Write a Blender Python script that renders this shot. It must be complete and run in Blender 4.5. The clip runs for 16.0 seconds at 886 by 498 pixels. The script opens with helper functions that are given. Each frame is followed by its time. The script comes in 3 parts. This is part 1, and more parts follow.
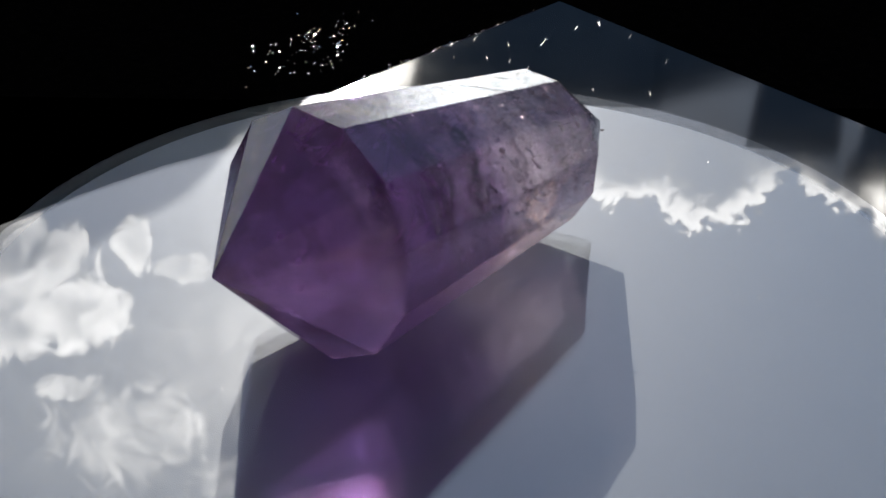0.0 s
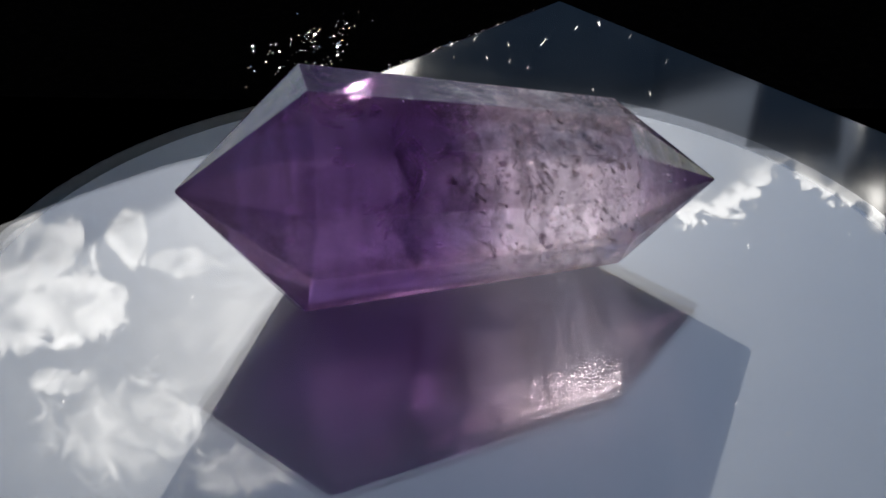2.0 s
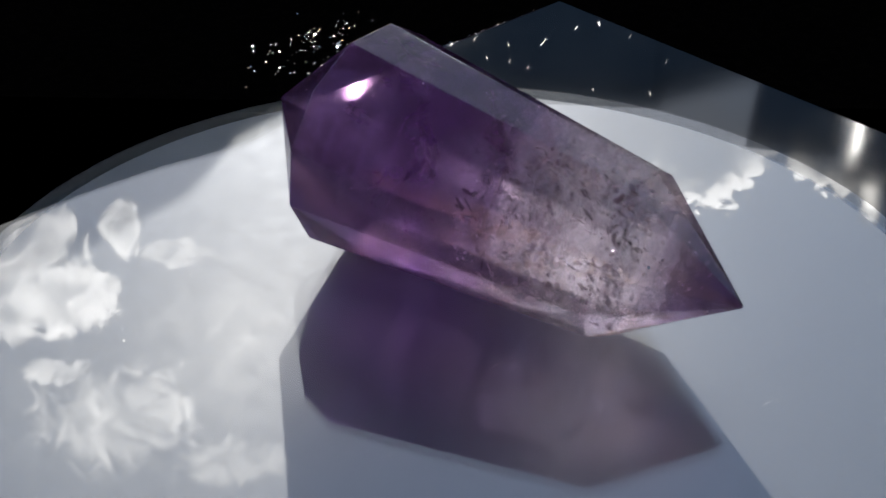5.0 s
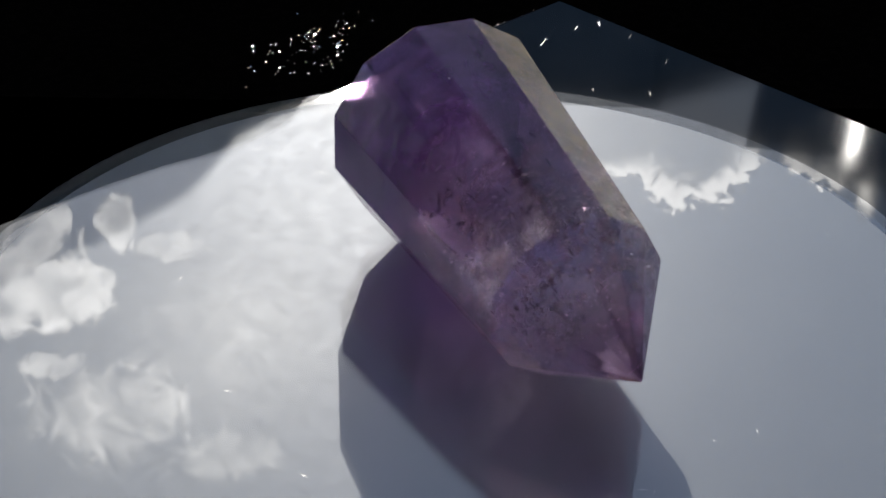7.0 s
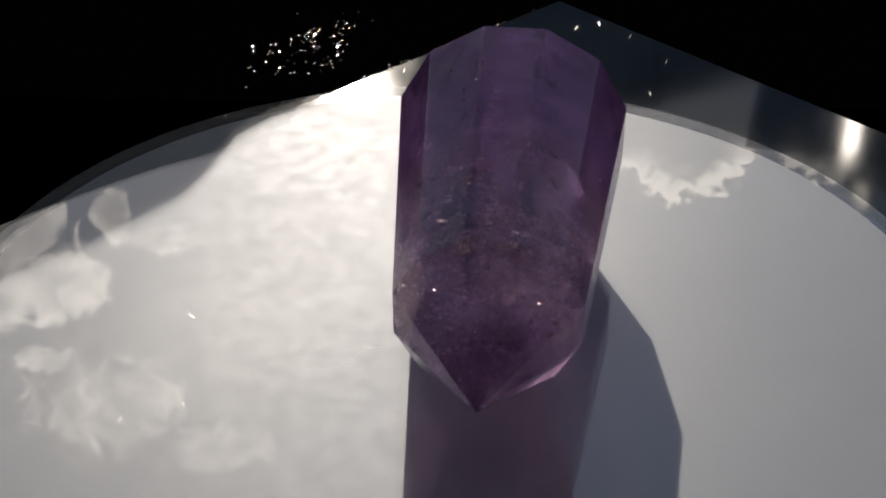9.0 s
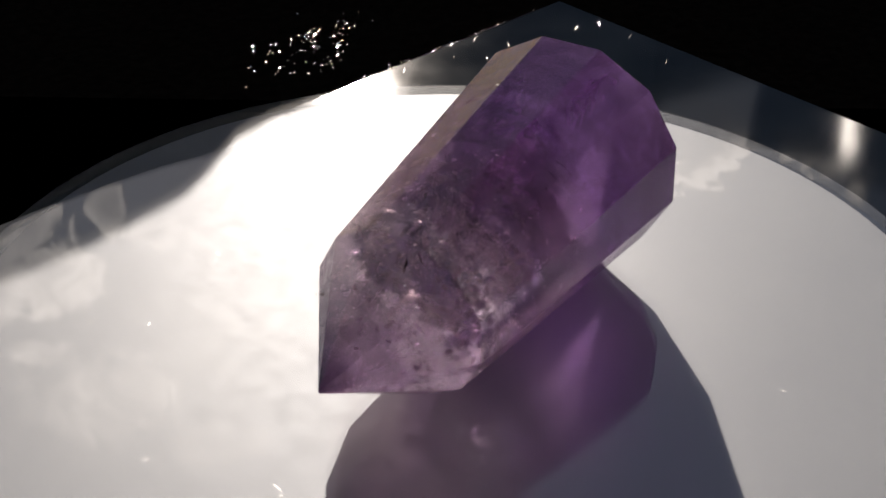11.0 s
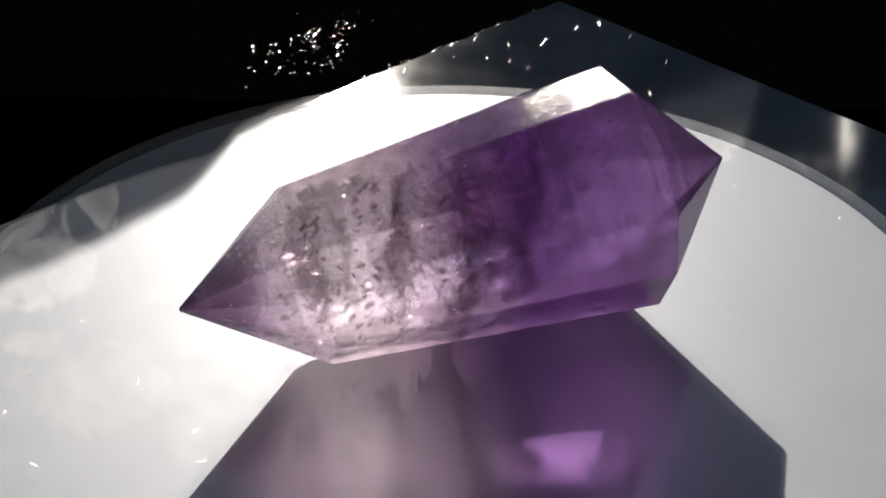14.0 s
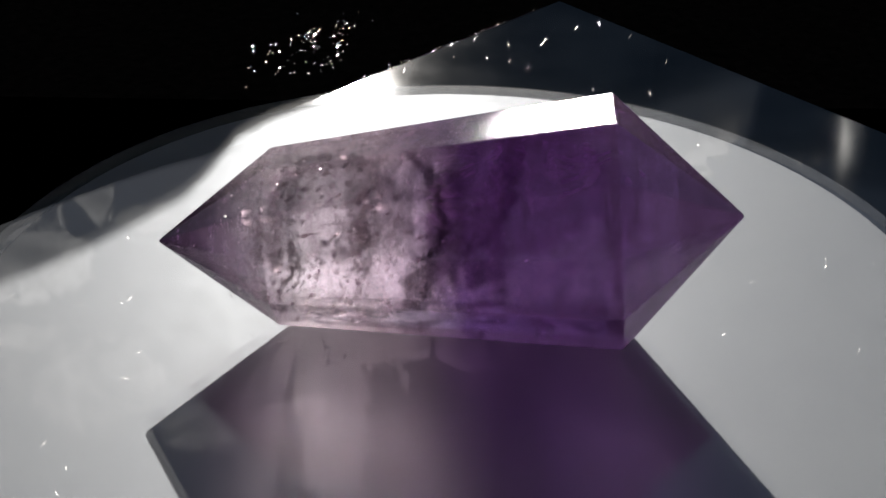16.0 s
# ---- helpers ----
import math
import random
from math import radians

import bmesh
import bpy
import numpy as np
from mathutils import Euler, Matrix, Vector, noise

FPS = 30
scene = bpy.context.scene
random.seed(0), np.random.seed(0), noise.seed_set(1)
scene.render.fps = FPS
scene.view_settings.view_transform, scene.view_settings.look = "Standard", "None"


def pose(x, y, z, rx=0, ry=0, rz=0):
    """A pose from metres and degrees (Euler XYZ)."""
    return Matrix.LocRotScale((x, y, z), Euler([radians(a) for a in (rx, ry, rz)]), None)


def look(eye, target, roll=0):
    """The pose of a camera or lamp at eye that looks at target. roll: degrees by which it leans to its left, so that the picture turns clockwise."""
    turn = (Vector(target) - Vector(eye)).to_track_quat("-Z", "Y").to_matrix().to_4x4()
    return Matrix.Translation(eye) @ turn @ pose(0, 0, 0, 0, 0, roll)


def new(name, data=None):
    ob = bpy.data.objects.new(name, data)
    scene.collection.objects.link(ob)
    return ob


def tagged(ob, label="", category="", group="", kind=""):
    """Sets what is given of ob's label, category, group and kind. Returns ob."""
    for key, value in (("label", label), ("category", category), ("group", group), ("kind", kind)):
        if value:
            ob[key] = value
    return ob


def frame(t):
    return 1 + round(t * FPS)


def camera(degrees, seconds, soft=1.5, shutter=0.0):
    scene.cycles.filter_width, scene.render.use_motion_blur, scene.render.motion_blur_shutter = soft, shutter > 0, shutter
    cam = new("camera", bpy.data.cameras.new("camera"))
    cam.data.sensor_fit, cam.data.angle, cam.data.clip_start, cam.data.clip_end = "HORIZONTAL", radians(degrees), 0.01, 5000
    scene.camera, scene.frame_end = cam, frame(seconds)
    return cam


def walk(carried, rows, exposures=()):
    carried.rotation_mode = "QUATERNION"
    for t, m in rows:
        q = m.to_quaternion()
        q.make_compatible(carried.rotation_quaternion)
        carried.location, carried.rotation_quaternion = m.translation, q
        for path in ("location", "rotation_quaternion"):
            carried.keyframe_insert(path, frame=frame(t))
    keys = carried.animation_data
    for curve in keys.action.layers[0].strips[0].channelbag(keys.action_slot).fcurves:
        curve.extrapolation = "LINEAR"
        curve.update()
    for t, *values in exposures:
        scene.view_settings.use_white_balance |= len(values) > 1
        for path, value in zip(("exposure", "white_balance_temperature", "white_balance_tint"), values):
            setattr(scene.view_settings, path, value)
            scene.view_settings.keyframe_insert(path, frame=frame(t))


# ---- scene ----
U = 0.16                      # metres per plan unit
FOV = 35.63
EYE = Vector((0.0023, -1.0, 0.6574)) * U
FWD = Vector((-0.01241, 0.85350, -0.52095))
cam = camera(FOV, 16.0, soft=1.7)
CAM_POSE = look(EYE, EYE + FWD, 0.45)
walk(cam, [(0.0, CAM_POSE), (16.0, CAM_POSE)],
     exposures=[(0.0, 2.38, 6480, 9), (4.0, 2.42, 6450, 9), (6.5, 2.13, 6450, 9), (7.0, 2.02, 6480, 9), (9.0, 1.35, 7100, 12), (11.3, 0.58, 7000, 15), (12.5, 0.56, 6950, 15),
                (13.5, 0.52, 6800, 12), (14.5, 0.4, 6450, 11), (15.5, 0.12, 6280, 9), (16.0, -0.2, 6400, 10)])

# ---- world and sun ----
SUN_AZ, SUN_EL = radians(-4.9), radians(24.3)
SUN_DIR = Vector((math.sin(SUN_AZ) * math.cos(SUN_EL), math.cos(SUN_AZ) * math.cos(SUN_EL), math.sin(SUN_EL)))
world = bpy.data.worlds.new("sky")
scene.world = world
world.use_nodes = True
sky = world.node_tree.nodes.new("ShaderNodeTexSky")
sky.sky_type = "NISHITA"
sky.sun_disc = False
sky.sun_elevation, sky.sun_rotation = SUN_EL, SUN_AZ
world.node_tree.links.new(sky.outputs[0], world.node_tree.nodes["Background"].inputs[0])
world.node_tree.nodes["Background"].inputs[1].default_value = 0.021
sky.dust_density, sky.air_density, sky.ozone_density = 0.4, 1.0, 1.0
lamp = bpy.data.lights.new("sun", "SUN")
lamp.energy, lamp.angle, lamp.color = 8.0, radians(0.35), (1.0, 0.95, 0.87)
sun = new("sun", lamp)
sun.matrix_world = look(SUN_DIR * 50, (0, 0, 0))


# ---- material helpers ----
class Mat:
    def __init__(self, name):
        self.m = bpy.data.materials.new(name)
        self.m.use_nodes = True
        self.t = self.m.node_tree
        self.t.nodes.clear()
        self.out = self.t.nodes.new("ShaderNodeOutputMaterial")

    def node(self, kind, **inputs):
        n = self.t.nodes.new("ShaderNode" + kind)
        for k, v in inputs.items():
            self.put(n.inputs[k.replace("_", " ")], v)
        return n

    def put(self, socket, v):
        if isinstance(v, bpy.types.NodeSocket):
            self.t.links.new(v, socket)
        else:
            socket.default_value = v

    def math(self, op, a, b=0.0, c=0.0, clamp=False):
        n = self.t.nodes.new("ShaderNodeMath")
        n.operation, n.use_clamp = op, clamp
        for s, v in zip(n.inputs, (a, b, c)):
            self.put(s, v)
        return n.outputs[0]

    def vmath(self, op, a, b):
        n = self.t.nodes.new("ShaderNodeVectorMath")
        n.operation = op
        self.put(n.inputs[0], a)
        self.put(n.inputs[1], b)
        return n.outputs["Value"] if op in ("LENGTH", "DOT_PRODUCT", "DISTANCE") else n.outputs[0]

    def ramp(self, fac, stops):
        n = self.t.nodes.new("ShaderNodeValToRGB")
        self.put(n.inputs[0], fac)
        while len(n.color_ramp.elements) < len(stops):
            n.color_ramp.elements.new(0.5)
        for e, (pos, col) in zip(n.color_ramp.elements, stops):
            e.position, e.color = pos, (*col, 1)
        return n.outputs[0]

    def coords(self):
        return self.t.nodes.new("ShaderNodeTexCoord").outputs["Object"]

    def noise(self, scale, detail=4.0, rough=0.55, vec=None, distortion=0.0):
        n = self.node("TexNoise", Scale=scale, Detail=detail, Roughness=rough, Distortion=distortion)
        self.put(n.inputs["Vector"], vec if vec is not None else self.coords())
        return n.outputs["Fac"]

    def bump(self, height, strength, distance):
        return self.node("Bump", Height=height, Strength=strength, Distance=distance).outputs[0]

    def mix(self, fac, a, b):
        n = self.t.nodes.new("ShaderNodeMixShader")
        self.put(n.inputs[0], fac)
        self.put(n.inputs[1], a)
        self.put(n.inputs[2], b)
        return n.outputs[0]

    def done(self, shader):
        self.t.links.new(shader, self.out.inputs["Surface"])
        return self.m


def rgb(r, g, b):
    return (r, g, b, 1.0)


def plain(name, col_a, col_b, rough, scale, metallic=0.0, bump=0.1, ior=1.5):
    m = Mat(name)
    n = m.noise(scale)
    fine = m.noise(scale * 9, 5)
    col = m.ramp(n, [(0.35, col_a), (0.65, col_b)])
    b = m.node("BsdfPrincipled", Base_Color=col, Roughness=m.math("MULTIPLY_ADD", fine, 0.2, rough - 0.1, clamp=True),
               Metallic=metallic, IOR=ior, Normal=m.bump(fine, bump, 0.0005))
    return m.done(b.outputs[0])


# ---- materials ----
def amethyst():
    m = Mat("amethyst")
    pos = m.coords()
    along = m.vmath("DOT_PRODUCT", pos, AXIS)
    wob = m.noise(95.0, 5, 0.6, pos, 0.6)
    cloudy = m.noise(38.0, 4, 0.6, pos)
    s = m.math("DIVIDE", along, 0.5 * LENGTH)
    s = m.math("ADD", s, m.math("MULTIPLY", m.math("SUBTRACT", wob, 0.5), 0.35))
    s = m.math("ADD", s, m.math("MULTIPLY", m.math("SUBTRACT", cloudy, 0.5), 0.3))
    fac = m.math("MULTIPLY_ADD", s, 0.5, 0.5, clamp=True)
    # growth bands across the axis
    lane = m.node("CombineXYZ", X=m.math("MULTIPLY", along, 520.0), Y=m.math("MULTIPLY", m.vmath("DOT_PRODUCT", pos, SIDE), 90.0),
                  Z=m.math("MULTIPLY", m.vmath("DOT_PRODUCT", pos, UP), 90.0))
    bands = m.noise(1.0, 6, 0.6, lane.outputs[0], 0.4)
    shade = m.math("MULTIPLY", m.math("MULTIPLY_ADD", bands, 2.8, -0.4), m.math("MULTIPLY_ADD", cloudy, 1.0, 0.5))
    tint = m.ramp(fac, [(0.0, (0.17, 0.105, 0.235)), (0.25, (0.14, 0.07, 0.215)), (0.46, (0.14, 0.065, 0.22)),
                        (0.56, (0.50, 0.37, 0.49)), (0.75, (0.70, 0.60, 0.67)), (0.83, (0.48, 0.37, 0.48)), (0.9, (0.18, 0.10, 0.21)), (1.0, (0.08, 0.04, 0.10))])
    tint = m.vmath("SCALE", tint, (0, 0, 0))
    tint.node.inputs["Scale"].default_value = 1.0
    m.put(tint.node.inputs["Scale"], shade)
    haze = m.ramp(fac, [(0.0, (0.17, 0.09, 0.24)), (0.45, (0.18, 0.075, 0.26)), (0.6, (0.42, 0.29, 0.40)), (0.82, (0.34, 0.23, 0.34)), (1.0, (0.10, 0.05, 0.12))])
    soft = m.bump(m.noise(210.0, 5, 0.6, pos), 0.28, 0.0008)
    nrm = m.node("Bump", Height=m.noise(700.0, 6, 0.6, pos), Strength=0.06, Distance=0.0004, Normal=soft).outputs[0]
    scuff = m.node("CombineXYZ", X=m.math("MULTIPLY", along, 700.0), Y=m.math("MULTIPLY", m.vmath("DOT_PRODUCT", pos, SIDE), 2600.0),
                   Z=m.math("MULTIPLY", m.vmath("DOT_PRODUCT", pos, UP), 2600.0))
    skin = m.node("Bump", Height=m.noise(1.0, 4, 0.7, scuff.outputs[0], 0.8), Strength=0.13, Distance=0.0002).outputs[0]
    glass = m.node("BsdfPrincipled", Base_Color=tint, Roughness=0.03, IOR=1.54, Normal=nrm)
    glass.inputs["Transmission Weight"].default_value = 1.0
    glass.inputs["Coat Weight"].default_value = 0.6
    glass.inputs["Coat Roughness"].default_value = 0.07
    m.put(glass.inputs["Coat Normal"], skin)
    body = m.node("BsdfTranslucent", Color=haze)
    wisp = m.noise(150.0, 7, 0.65, pos, 1.5)
    milk = m.math("MULTIPLY", m.math("MULTIPLY_ADD", cloudy, 0.7, m.math("MULTIPLY_ADD", wisp, 0.5, -0.25)), m.math("MULTIPLY_ADD", fac, -0.45, 0.5), clamp=True)
    # ragged milky patches in the pale half
    rag = m.node("MapRange")
    for k, q in (("Value", m.noise(230.0, 6, 0.66, pos, 1.4)), ("From Min", 0.55), ("From Max", 0.65), ("To Min", 0.0), ("To Max", 0.45)):
        m.put(rag.inputs[k], q)
    pale = m.node("MapRange")
    for k, q in (("Value", fac), ("From Min", 0.5), ("From Max", 0.62), ("To Min", 0.0), ("To Max", 1.0)):
        m.put(pale.inputs[k], q)
    milk = m.math("MULTIPLY_ADD", rag.outputs[0], pale.outputs[0], milk, clamp=True)
    bare = m.ramp(fac, [(0.0, (0.62, 0.46, 0.65)), (0.46, (0.58, 0.40, 0.62)), (0.6, (0.80, 0.69, 0.74)), (0.78, (0.90, 0.82, 0.84)), (1.0, (0.42, 0.29, 0.42))])
    dim = m.vmath("SCALE", bare, (0, 0, 0))
    m.put(dim.node.inputs["Scale"], m.math("MULTIPLY_ADD", bands, 0.7, 0.65))
    clear = m.node("BsdfTransparent", Color=dim)
    see = m.node("RGBToBW", Color=m.ramp(fac, [(0.0, (0.17,) * 3), (0.45, (0.23,) * 3), (0.6, (0.38,) * 3), (0.78, (0.42,) * 3), (0.9, (0.14,) * 3), (1.0, (0.05,) * 3)])).outputs[0]
    a = m.mix(milk, glass.outputs[0], body.outputs[0])
    return m.done(m.mix(see, a, clear.outputs[0]))


def half_mirror():
    m = Mat("half_silvered_acrylic")
    smear = m.noise(30.0, 5)
    gloss = m.node("BsdfGlossy", Color=rgb(0.96, 0.97, 1.0), Roughness=0.0)
    clear = m.node("BsdfTransparent", Color=rgb(0.97, 0.98, 1.0))
    dusty = m.node("BsdfGlossy", Color=rgb(0.95, 0.95, 0.95), Roughness=0.5)
    fac = m.math("MULTIPLY_ADD", smear, 0.05, 0.145)
    a = m.mix(m.math("MULTIPLY_ADD", smear, 0.05, 0.055), gloss.outputs[0], dusty.outputs[0])
    return m.done(m.mix(fac, clear.outputs[0], a))


def glint_flake():
    m = Mat("pale_inclusion")
    n = m.noise(300.0, 3)
    col = m.ramp(n, [(0.3, (0.90, 0.80, 0.88)), (0.7, (0.98, 0.95, 0.97))])
    t = m.node("BsdfTranslucent", Color=col)
    g = m.node("BsdfGlossy", Color=rgb(0.98, 0.96, 0.98), Roughness=0.15)
    return m.done(m.mix(0.5, t.outputs[0], g.outputs[0]))


def glitter_material():
    m = Mat("silver_glitter")
    pick = m.t.nodes.new("ShaderNodeNewGeometry").outputs["Random Per Island"]
    col = m.ramp(pick, [(0.0, (0.95, 0.95, 0.95)), (0.45, (0.95, 0.93, 0.9)), (0.6, (0.6, 0.8, 1.0)), (0.8, (1.0, 0.75, 0.5)), (1.0, (0.8, 1.0, 0.8))])
    return m.done(m.node("BsdfPrincipled", Base_Color=col, Metallic=1.0, Roughness=0.22).outputs[0])


# the darkness of ground, parapet and ledge is put into this colour
def near_black():
    m = Mat("near_black")
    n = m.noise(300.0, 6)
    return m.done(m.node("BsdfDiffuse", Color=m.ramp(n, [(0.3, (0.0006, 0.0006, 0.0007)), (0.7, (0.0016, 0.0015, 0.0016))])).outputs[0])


def black_glass():
    m = Mat("black_glass")
    n = m.noise(60.0, 6)
    b = m.node("BsdfPrincipled", Base_Color=m.ramp(n, [(0.3, (0.005, 0.008, 0.014)), (0.7, (0.010, 0.015, 0.024))]),
               Roughness=m.math("MULTIPLY_ADD", n, 0.06, 0.03), IOR=1.6)
    return m.done(b.outputs[0])


# cloud masses: strength of the lit rim and of the body, then billows (centre x, y and radii on the sheet)
MASSES = [
    (0.08, 0.165, [(-150, -14, 26, 20), (-128, 8, 22, 16), (-104, -22, 9, 15), (-156, 10, 20, 18)]),
    (0.03, 0.11, [(-83, -9, 16, 7), (-134, 38, 14, 7)]),
    (0.0, 0.09, [(-108, 61, 34, 22), (-60, 80, 24, 12)]),
    (0.32, 0.06, [(112, -54, 26, 19), (146, -50, 32, 26), (176, -60, 20, 14), (208, -52, 24, 20)])]
# glow painted on the sheet, incl. table streak and glare: centre, radii, power
GLOWS = [(-48, 22, 52, 50, 0.12), (-30, -30, 50, 26, 0.06), (-120, 55, 150, 90, 0.12), (222, -54, 6, 30, 4.0),
         (-8, -95, 34, 12, 1.5), (-36, -82, 34, 13, 0.7), (-4, -96, 80, 34, 0.3)]


def cloud_sheet_material():
    m = Mat("cloud_sheet")
    pos = m.coords()
    w1 = m.node("TexNoise", Scale=0.05, Detail=3.0, Roughness=0.5)
    m.put(w1.inputs["Vector"], pos)
    off = m.vmath("SUBTRACT", w1.outputs["Color"], (0.5, 0.5, 0.5))
    warped = m.vmath("ADD", pos, m.vmath("MULTIPLY", off, (16, 14, 0)))
    ragged = m.noise(0.075, 10, 0.66, pos, 0.9)
    ragged = m.math("MULTIPLY_ADD", ragged, 3.0, -1.5)

    def range_of(value, lo, hi, to):
        v = m.node("MapRange")
        v.interpolation_type = "SMOOTHSTEP"
        for k, x in (("Value", value), ("From Min", lo), ("From Max", hi), ("To Min", 0.0), ("To Max", to)):
            m.put(v.inputs[k], x)
        return v.outputs[0]

    def reach(cx, cy, rx, ry):
        return m.vmath("LENGTH", m.vmath("DIVIDE", m.vmath("SUBTRACT", warped, (cx, cy, 0)), (rx, ry, 1)), (0, 0, 0))

    height = m.node("SeparateXYZ", Vector=pos).outputs[1]
    total = None
    for rim, body, billows in MASSES:
        depth = None
        for e in billows:
            d = m.math("SUBTRACT", 1.0, reach(*e))
            depth = d if depth is None else m.math("SMOOTH_MAX", depth, d, 0.2)
        depth = m.math("MULTIPLY_ADD", ragged, 0.5, depth)
        inside = range_of(depth, -0.15, 0.35, 1.0)
        edge = m.math("MULTIPLY", range_of(depth, -0.06, 0.10, 1.0), m.math("SUBTRACT", 1.0, range_of(depth, 0.05, 0.7, 1.0)))
        edge = m.math("MULTIPLY", edge, range_of(height, -66.0, -34.0, 1.0))
        v = m.math("MULTIPLY_ADD", edge, rim, m.math("MULTIPLY", inside, m.math("MULTIPLY", body, m.math("MULTIPLY_ADD", ragged, 0.9, 1.0))))
        total = v if total is None else m.math("MAXIMUM", total, v)
    soft = m.math("MULTIPLY_ADD", ragged, 0.45, 1.0)
    for cx, cy, rx, ry, power in GLOWS:
        v = m.math("MULTIPLY", range_of(reach(cx, cy, rx, ry), 1.35, 0.0, power), soft)
        total = m.math("ADD", total, v)
    total = m.math("MAXIMUM", total, 0.0)
    glow = m.node("Emission", Color=rgb(1.0, 0.96, 0.90), Strength=m.math("MULTIPLY", total, CLOUD_POWER))
    alpha = m.math("MULTIPLY", m.math("MINIMUM", total, 0.3), 3.0, clamp=True)
    clear = m.node("BsdfTransparent")
    return m.done(m.mix(alpha, clear.outputs[0], glow.outputs[0]))


CLOUD_POWER = 1.75


def veil_material():
    m = Mat("cloud_veil")
    pos = m.coords()
    sep = m.node("SeparateXYZ", Vector=pos)
    wob = m.noise(0.03, 6, 0.6, pos)
    x = m.math("ADD", sep.outputs[0], m.math("MULTIPLY", m.math("SUBTRACT", wob, 0.5), 30.0))
    v = m.node("MapRange")
    v.interpolation_type = "SMOOTHSTEP"
    for k, q in (("Value", x), ("From Min", -50.0), ("From Max", 50.0), ("To Min", 0.60), ("To Max", 0.0)):
        m.put(v.inputs[k], q)
    grey = m.node("Emission", Color=rgb(0.9, 0.93, 1.0), Strength=0.25)
    edge = m.node("MapRange")
    edge.interpolation_type = "SMOOTHSTEP"
    for k, q in (("Value", m.math("ABSOLUTE", sep.outputs[1])), ("From Min", 110.0), ("From Max", 20.0), ("To Min", 0.0), ("To Max", 1.0)):
        m.put(edge.inputs[k], q)
    return m.done(m.mix(m.math("MULTIPLY", v.outputs[0], edge.outputs[0]), m.node("BsdfTransparent").outputs[0], grey.outputs[0]))


def low_glow_material():
    m = Mat("low_glow_sheet")
    pos = m.coords()
    sep = m.node("SeparateXYZ", Vector=pos)
    puff = m.noise(0.02, 8, 0.6, pos, 0.6)
    v = m.node("MapRange")
    v.interpolation_type = "SMOOTHSTEP"
    for k, q in (("Value", m.math("ADD", sep.outputs[0], m.math("MULTIPLY", puff, 60.0))), ("From Min", 5.0), ("From Max", 65.0), ("To Min", 0.25), ("To Max", 1.7)):
        m.put(v.inputs[k], q)
    fade = m.node("MapRange")
    fade.interpolation_type = "SMOOTHSTEP"
    for k, q in (("Value", sep.outputs[0]), ("From Min", 125.0), ("From Max", 70.0), ("To Min", 0.04), ("To Max", 1.0)):
        m.put(fade.inputs[k], q)
    return m.done(m.node("Emission", Color=rgb(0.88, 0.95, 1.0), Strength=m.math("MULTIPLY", m.math("MULTIPLY", v.outputs[0], fade.outputs[0]), m.math("MULTIPLY_ADD", puff, 1.0, 0.5))).outputs[0])


def wispy(name, col_a, col_b, scale, lo, hi, most, gloss):
    """A broken film inside the stone: present in patches, glinting in places."""
    m = Mat(name)
    pos = m.coords()
    n = m.noise(scale, 8, 0.68, pos, 1.2)
    big = m.noise(scale * 0.28, 3, 0.5, pos)
    v = m.node("MapRange")
    v.interpolation_type = "SMOOTHSTEP"
    mixed = m.math("MULTIPLY_ADD", big, 0.5, m.math("MULTIPLY", n, 0.5))
    for k, q in (("Value", mixed), ("From Min", lo), ("From Max", hi), ("To Min", 0.0), ("To Max", most)):
        m.put(v.inputs[k], q)
    col = m.ramp(n, [(0.35, col_a), (0.65, col_b)])
    nrm = m.bump(n, 0.12, 0.0005)
    d = m.node("BsdfDiffuse", Color=col, Normal=nrm)
    t = m.node("BsdfTranslucent", Color=col, Normal=nrm)
    g = m.node("BsdfGlossy", Color=col, Roughness=0.25, Normal=nrm)
    a = m.mix(gloss, m.mix(0.75, d.outputs[0], t.outputs[0]), g.outputs[0])
    return m.done(m.mix(v.outputs[0], m.node("BsdfTransparent").outputs[0], a))


# crystal axis: tips of the pale and the dark end
TIP_L = Vector((0.2022, 0.1464, 0.0675)) * U
TIP_D = Vector((-0.2215, -0.0737, 0.1097)) * U
AXIS = (TIP_L - TIP_D).normalized()
LENGTH = (TIP_L - TIP_D).length
SIDE = Vector((0, 0, 1)).cross(AXIS).normalized()
UP = AXIS.cross(SIDE)

M_AMETHYST = amethyst()
M_MIRROR = half_mirror()
M_WHITE = plain("white_lacquer", (0.58, 0.58, 0.57), (0.62, 0.62, 0.60), 0.5, 40.0, bump=0.02, ior=1.9)
M_BASE = plain("dark_plastic", (0.02, 0.02, 0.022), (0.03, 0.03, 0.032), 0.4, 60.0)
M_BLACK_GLASS = black_glass()
M_BLACK = near_black()
M_WALL = plain("dark_wall", (0.07, 0.068, 0.065), (0.09, 0.088, 0.085), 0.9, 6.0)
# house and roof colours hold the blue of walls in skylit shade
M_HOUSE = plain("backlit_blue", (0.13, 0.20, 0.32), (0.17, 0.25, 0.38), 0.9, 0.8)
# pale blue stands for sky mirrored in the platter's far rim
M_BOARD = plain("sky_blue_board", (0.56, 0.70, 0.90), (0.62, 0.76, 0.94), 0.8, 6.0)
M_ROOF = plain("backlit_roof", (0.14, 0.19, 0.28), (0.18, 0.23, 0.32), 0.8, 2.0)
M_GLINT = plain("bright_scratch", (0.7, 0.69, 0.68), (0.85, 0.84, 0.82), 0.5, 400.0, metallic=1.0)
M_GLITTER = glitter_material()
M_FLAKE = glint_flake()
